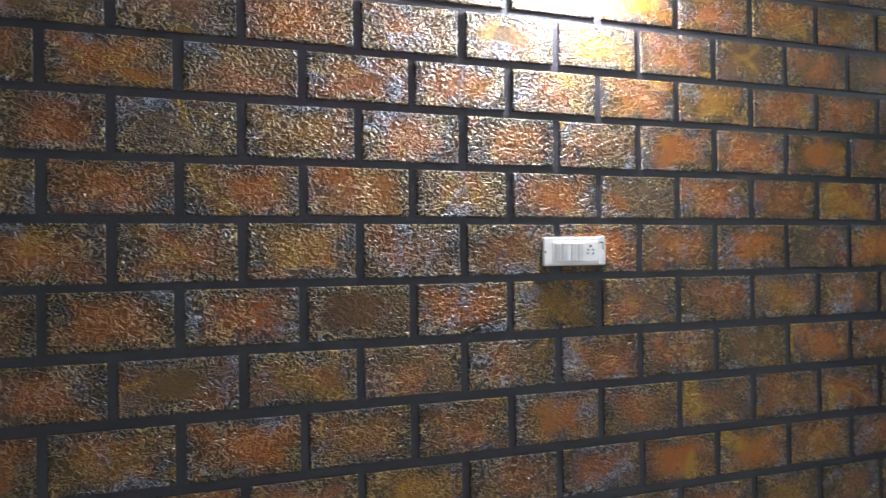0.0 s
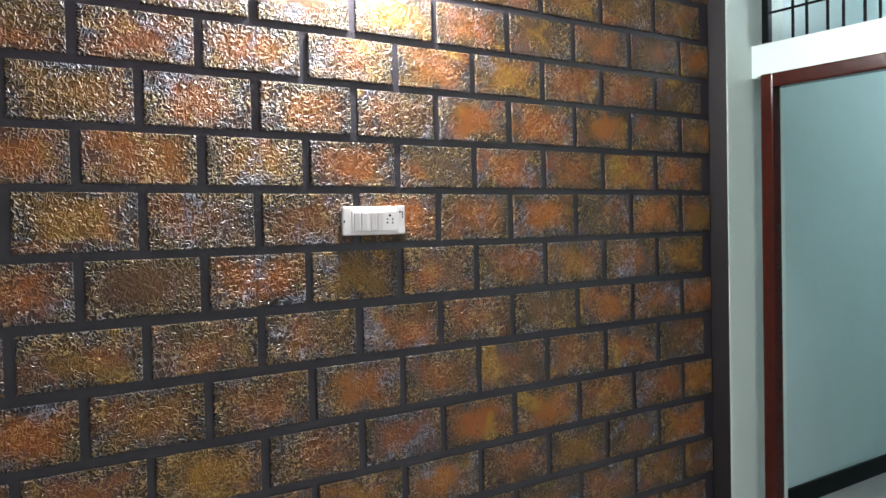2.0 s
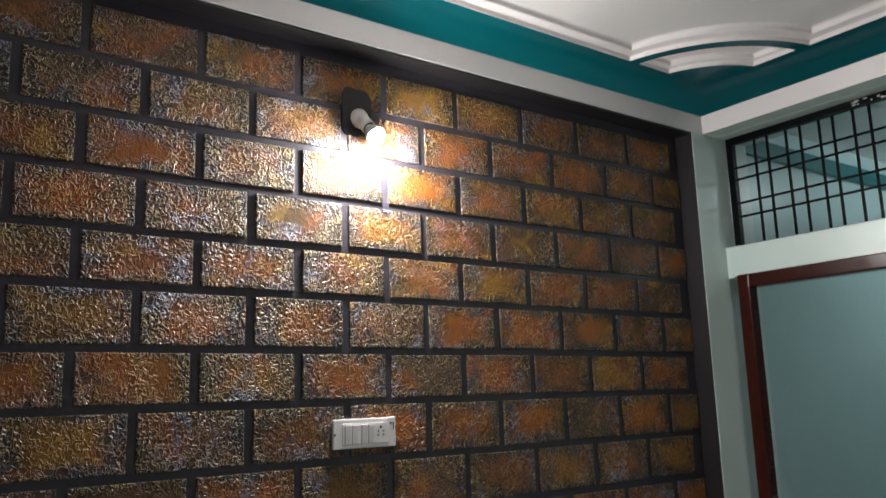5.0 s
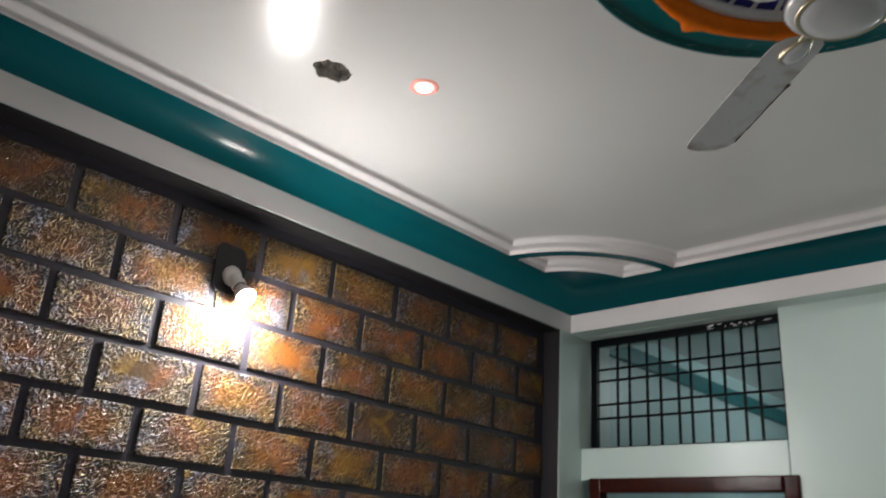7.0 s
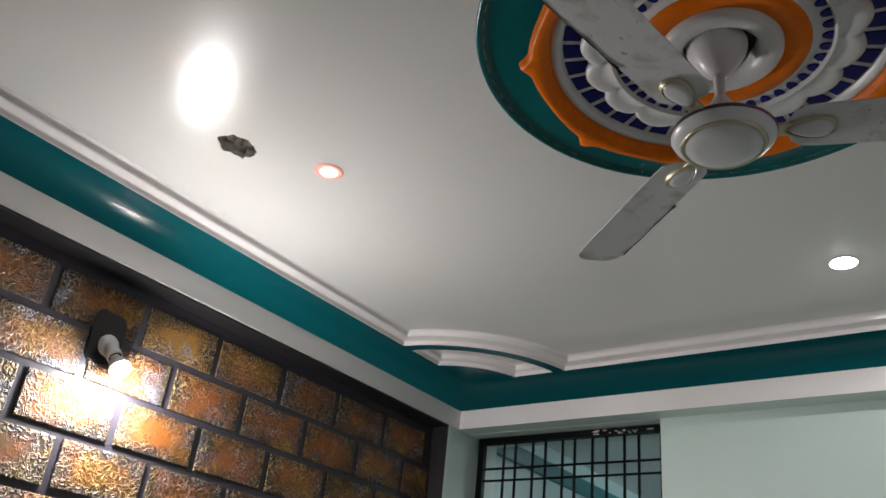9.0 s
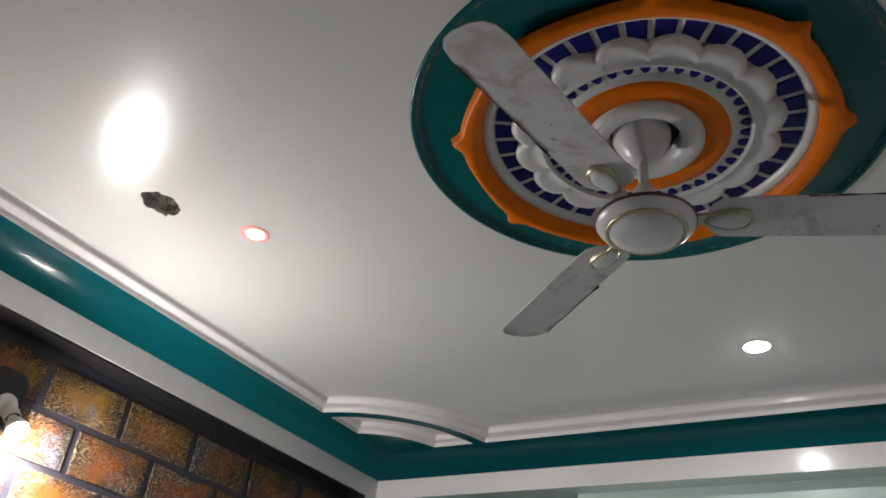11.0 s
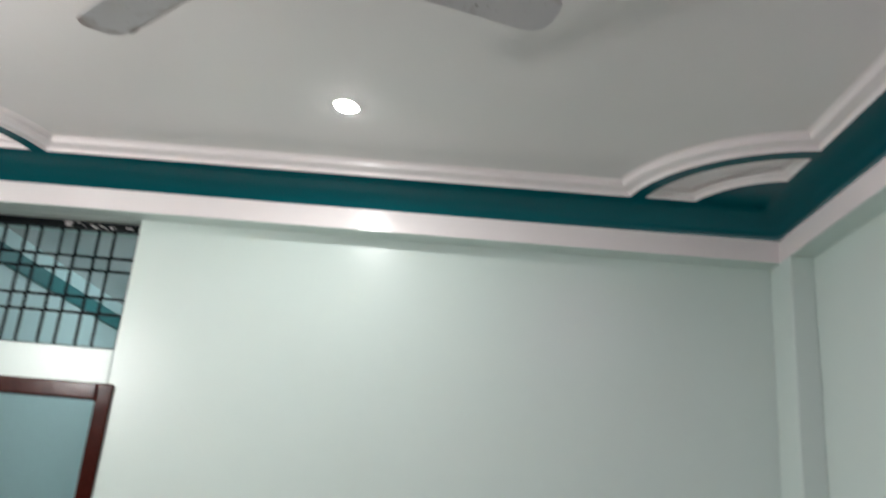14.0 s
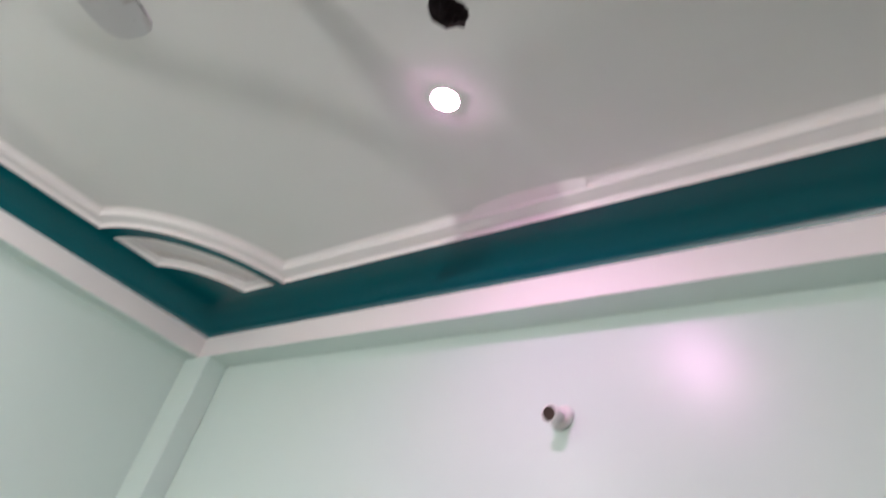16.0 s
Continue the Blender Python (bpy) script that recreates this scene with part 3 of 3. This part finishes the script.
for ang in FAN_ANGLES:
    bl = part("blade", moved(blade_mesh(), pose(0, 0, BZ, 0, 0, ang)), M_FAN, fan)
    # thread of soot hanging along the trailing edge
    rnd = random.Random(int(ang) + 200)
    s0 = rnd.uniform(0.27, 0.33)
    bm = bmesh.new()
    loops = []
    for i in range(15):
        s = s0 + 0.27 * i / 14
        w = 0.0575 + (s - 0.30) * 0.0096 - (0.004 if s > 0.57 else 0.0)
        th = (0.0006 + 0.0013 * rnd.random() ** 2) * (2.2 if i in (0, 13) else 1.0)
        cy, cz = -w - 0.0006 + rnd.uniform(-0.001, 0.001), 0.14 * w - 0.25 * w * w - 0.002
        loops.append([(s + 0.002 * rnd.random(), cy + th * math.cos(q), cz + th * 1.3 * math.sin(q)) for q in (2 * math.pi * k / 6 for k in range(6))])
    add_loops(bm, loops, caps=(True, True))
    part("soot_thread", moved(bm, pose(0, 0, BZ, 0, 0, ang)), M_SOOT, bl, "dark ragged thread of soot")
    bm = box(0.085, 0.19, -0.016, 0.016, -0.010, -0.002, bevel=0.003)
    arm = part("blade_arm", moved(bm, pose(0, 0, BZ, 0, 0, ang) @ pose(0, 0, 0, -8, 0, 0)), M_BRASS, bl, "tarnished brass blade bracket")
    bm = bmesh.new()
    lp = []
    for s, z in ((1.0, -0.001), (1.0, -0.010), (0.86, -0.013)):
        lp.append([(0.160 + 0.048 * s * math.cos(t), 0.027 * s * math.sin(t) * (1 + 0.30 * math.cos(t)), z) for t in (2 * math.pi * i / 28 for i in range(28))])
    add_loops(bm, lp)
    part("bracket_ring", moved(bm, pose(0, 0, BZ, 0, 0, ang) @ pose(0, 0, 0, -8, 0, 0)), M_BRASS, bl, "brass oval bracket edge", smooth=True)
    bm = bmesh.new()
    lp = []
    for s, z in ((0.88, -0.009), (0.80, -0.0145), (0.5, -0.016)):
        lp.append([(0.161 + 0.046 * s * math.cos(t), 0.025 * s * math.sin(t) * (1 + 0.30 * math.cos(t)), z) for t in (2 * math.pi * i / 28 for i in range(28))])
    add_loops(bm, lp, caps=(False, True))
    part("bracket_cover", moved(bm, pose(0, 0, BZ, 0, 0, ang) @ pose(0, 0, 0, -8, 0, 0)), M_FANW, bl, smooth=True)


# ---- switch board ----
def switch_board():
    cx, cz = 1.166, 1.454
    t = thing("switch_board", (cx, -0.004, cz), "white plastic switch board with four switches and a socket", "switch")
    w, h = 0.218, 0.088
    part("plate", box(-w / 2, w / 2, -0.020, 0.0, -h / 2, h / 2, bevel=0.005), M_PLAST, t)
    part("panel", box(-w / 2 + 0.030, w / 2 - 0.026, -0.0235, -0.0195, -h / 2 + 0.012, h / 2 - 0.014, bevel=0.0015), M_PLAST, t)
    part("end_cover", box(w / 2 - 0.026, w / 2 + 0.001, -0.0255, -0.001, -h / 2 + 0.001, h / 2 + 0.002, bevel=0.004), M_PLAST, t)
    for k, x in enumerate((-0.062, -0.037, -0.004, 0.020)):
        bm = bmesh.new()
        add_box(bm, x - 0.0095, x + 0.0095, -0.0275, -0.023, -0.031, 0.024, bevel=0.0012)
        for v in bm.verts:
            if v.co.y < -0.025:
                v.co.y -= 0.003 * (v.co.z + 0.03) / 0.055
        part("switch", bm, M_PLASTG, t, "greyed rocker switch")
    for x, z, r in ((0.056, 0.016, 0.0042), (0.047, 0.004, 0.003), (0.066, 0.004, 0.003), (0.046, -0.007, 0.003), (0.065, -0.007, 0.003)):
        bm = lathe([(r, 0.0), (r, 0.0008)], 14, caps=(True, True))
        part("pin_hole", moved(bm, Matrix.Translation((x, -0.0232, z)) @ pose(0, 0, 0, 90, 0, 0)), M_DARK, t, "dark socket hole")
    part("scorch_mark", box(0.088, 0.097, -0.0264, -0.0250, 0.024, 0.029), M_DARK, t)
    part("scorch_mark", box(0.0995, 0.1025, -0.0264, -0.0250, 0.006, 0.029), M_DARK, t)
    part("screw", box(-w / 2 + 0.003, -w / 2 + 0.008, -0.0206, -0.0195, -0.005, 0.002), M_DARK, t)
    t.scale = (1, 0.65, 1)
    return t


switch_board()


# ---- wall bulb on the block wall, empty holder on the south wall ----
def lamp_holder(at, aim, label, name, mouth):
    t = thing(name, at, label, "lamp holder")
    out = 1 if at[1] < -2 else -1
    bm = lathe([(0.034, 0.0), (0.034, 0.010), (0.028, 0.018), (0.014, 0.022)], 32, caps=(True, True))
    part("base", moved(bm, pose(0, 0, 0, -90 * out, 0, 0)), M_PLAST, t, smooth=True)
    d = Vector(aim).normalized()
    turn = d.to_track_quat("Z", "Y").to_matrix().to_4x4()
    start = Vector((0, out * 0.012, 0))
    bm = lathe([(0.015, 0.0), (0.021, 0.010), (0.022, 0.030), (0.0235, 0.034), (0.0235, 0.052), (0.020, 0.054), (0.018, 0.040)], 32, caps=(True, True))
    part("socket", moved(bm, Matrix.Translation(start) @ turn), M_PLAST, t, smooth=True)
    part("socket_mouth", moved(lathe([(0.0195, 0.0525), (0.001, 0.0525)], 24, caps=(False, True)), Matrix.Translation(start) @ turn), mouth, t, "dark brown socket mouth")
    return t, Matrix.Translation(start) @ turn


lamp, tm = lamp_holder((1.167, -0.004, 2.462), (0.17, -0.63, -0.73), "white angled lamp holder with a lit bulb on the block wall", "wall_lamp", M_DARK)
part("bulb_neck", moved(lathe([(0.013, 0.050), (0.015, 0.058), (0.024, 0.074), (0.0292, 0.088), (0.0304, 0.096), (0.0304, 0.1005), (0.0287, 0.1005)], 28, caps=(True, False)), tm), M_PLAST, lamp, "white opaque bulb neck", smooth=True)
part("bulb", moved(lathe([(0.0286, 0.0995), (0.0287, 0.105), (0.0262, 0.112), (0.0205, 0.120), (0.012, 0.1255), (0.003, 0.1275)], 28, caps=(True, True)), tm), M_BULB, lamp, "glaring white bulb", smooth=True)
M_MOUTH = mat("brown_bakelite", (0.030, 0.010, 0.006), 0.4)
spare, _ = lamp_holder((1.165, YSW + 0.002, 2.425), (-0.05, 0.95, -0.28), "empty white angled lamp holder on the mint wall", "empty_lamp_holder", M_MOUTH)
spare.scale = (0.86, 0.86, 0.86)


# charcoal paint round the lamp holder
bm = bmesh.new()
pts = []
for i in range(28):
    a = 2 * math.pi * i / 28
    ca, sa = math.cos(a), math.sin(a)
    f = 1 / (abs(ca) ** 5 + abs(sa) ** 5) ** 0.2 * (1 + 0.025 * math.sin(3 * a + 1) + 0.02 * math.sin(7 * a))
    pts.append((1.157 + 0.056 * f * ca, 2.484 + 0.082 * f * sa))
add_loops(bm, [[(x, 0.0, z) for x, z in pts], [(x, -0.0068, z) for x, z in pts], [(1.157 + (x - 1.157) * 0.95, -0.0082, 2.484 + (z - 2.484) * 0.95) for x, z in pts]], caps=(False, True))
setting("lamp_patch", bm, M_TRIM, "charcoal patch painted round the lamp holder", "trim")

# thick plaster smear that fills the step of the south moulding
bm = bmesh.new()
loops = []
for i in range(19):
    f = i / 18
    w = math.sin(math.pi * f) ** 0.5 * (1 + 0.08 * math.sin(13 * f))
    sx = 1.06 + 0.36 * f
    y_in = YS + D0
    loops.append([(sx, y_in + 0.034 - 0.016 * w, ZM + 0.0182 - 0.001 * w), (sx, y_in + 0.046, ZM + 0.026 + 0.002 * w), (sx, y_in + 0.056 + 0.010 * w, ZC - 0.002 - 0.001 * w), (sx, y_in + 0.058 + 0.014 * w, ZC + 0.001)])
add_loops(bm, loops, ring=False)
setting("moulding_smear", bm, M_BAND, "thick white plaster smear on the moulding", "trim")

# dried plaster splashes on the grille's head bar
bm = bmesh.new()
rnd = random.Random(12)
for _ in range(26):
    cy, cz = -0.70 - 0.26 * rnd.random() ** 1.3, ZB - 0.024 + 0.022 * (rnd.random() - 0.5)
    ry, rz = 0.003 + 0.012 * rnd.random() ** 2, 0.0015 + 0.003 * rnd.random()
    pts = ragged(cy, cz, ry, rz, rnd.randint(0, 999), 9)
    add_loops(bm, [[(3.0705, y, z) for y, z in pts], [(3.0690, cy + (y - cy) * 0.8, cz + (z - cz) * 0.8) for y, z in pts]], caps=(False, True))
sp = mesh_object("plaster_splash", bm, M_BAND)
sp.parent = gr
sp.matrix_parent_inverse = Matrix.Translation((-3.085, 0.56, -Z_LT))
tagged(sp, "white dried plaster splashes", kind="stuff")

# ---- blocks of the north wall ----
wall = bpy.data.objects["wall_north"]
GX = 0.026
TOPS = (0.155, 0.325, 0.495, 0.665, 0.837, 1.018, 1.187, 1.364, 1.537, 1.693, 1.857, 2.008, 2.166, 2.324, 2.481, 2.638)    # upper edges of the courses
STARTS = ((0.010, 0.332, 0.650, 0.961, 1.277, 1.583, 1.895, 2.196, 2.497, 2.798), (0.170, 0.491, 0.809, 1.125, 1.430, 1.737, 2.051, 2.350, 2.650))    # near edges of the blocks in alternate courses


def block_mesh(w, h):
    bm = bmesh.new()
    d, e = 0.0045, 0.0030
    base = [(-w / 2, 0, -h / 2), (w / 2, 0, -h / 2), (w / 2, 0, h / 2), (-w / 2, 0, h / 2)]
    front = [(x, -d, z) for x, _, z in base]
    top = [(x * (1 - 2 * e / w), -d - 0.0015, z * (1 - 2 * e / h)) for x, _, z in base]
    add_loops(bm, [base, front, top], caps=(False, True))
    bmesh.ops.recalc_face_normals(bm, faces=bm.faces)
    me = bpy.data.meshes.new("brick")
    bm.to_mesh(me)
    bm.free()
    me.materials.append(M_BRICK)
    return me


shared = {}
rnd = random.Random(7)
for k, top in enumerate(TOPS):
    joint = 0.022 if top > 1.4 else 0.028
    bottom = TOPS[k - 1] + joint if k else 0.01
    row = STARTS[(k + 1) % 2]
    row = [row[0] - 0.321 * i for i in range(7, 0, -1)] + list(row)
    for x, nx in zip(row, row[1:] + [row[-1] + 0.30]):
        x0, x1 = max(x, XBW + 0.005), min(nx - GX, XP - 0.006)
        if x1 - x0 > 0.03 and top - bottom > 0.03:
            key = (round(x1 - x0, 3), round(top - bottom, 3))
            if key not in shared:
                shared[key] = block_mesh(*key)
            ob = new("brick", shared[key])
            ob.parent = wall
            ob.location = ((x0 + x1) / 2 + rnd.uniform(-0.0015, 0.0015), -0.0005, (top + bottom) / 2 + rnd.uniform(-0.0012, 0.0012))
            ob.rotation_euler = (0, radians(rnd.uniform(-0.25, 0.25)), 0)
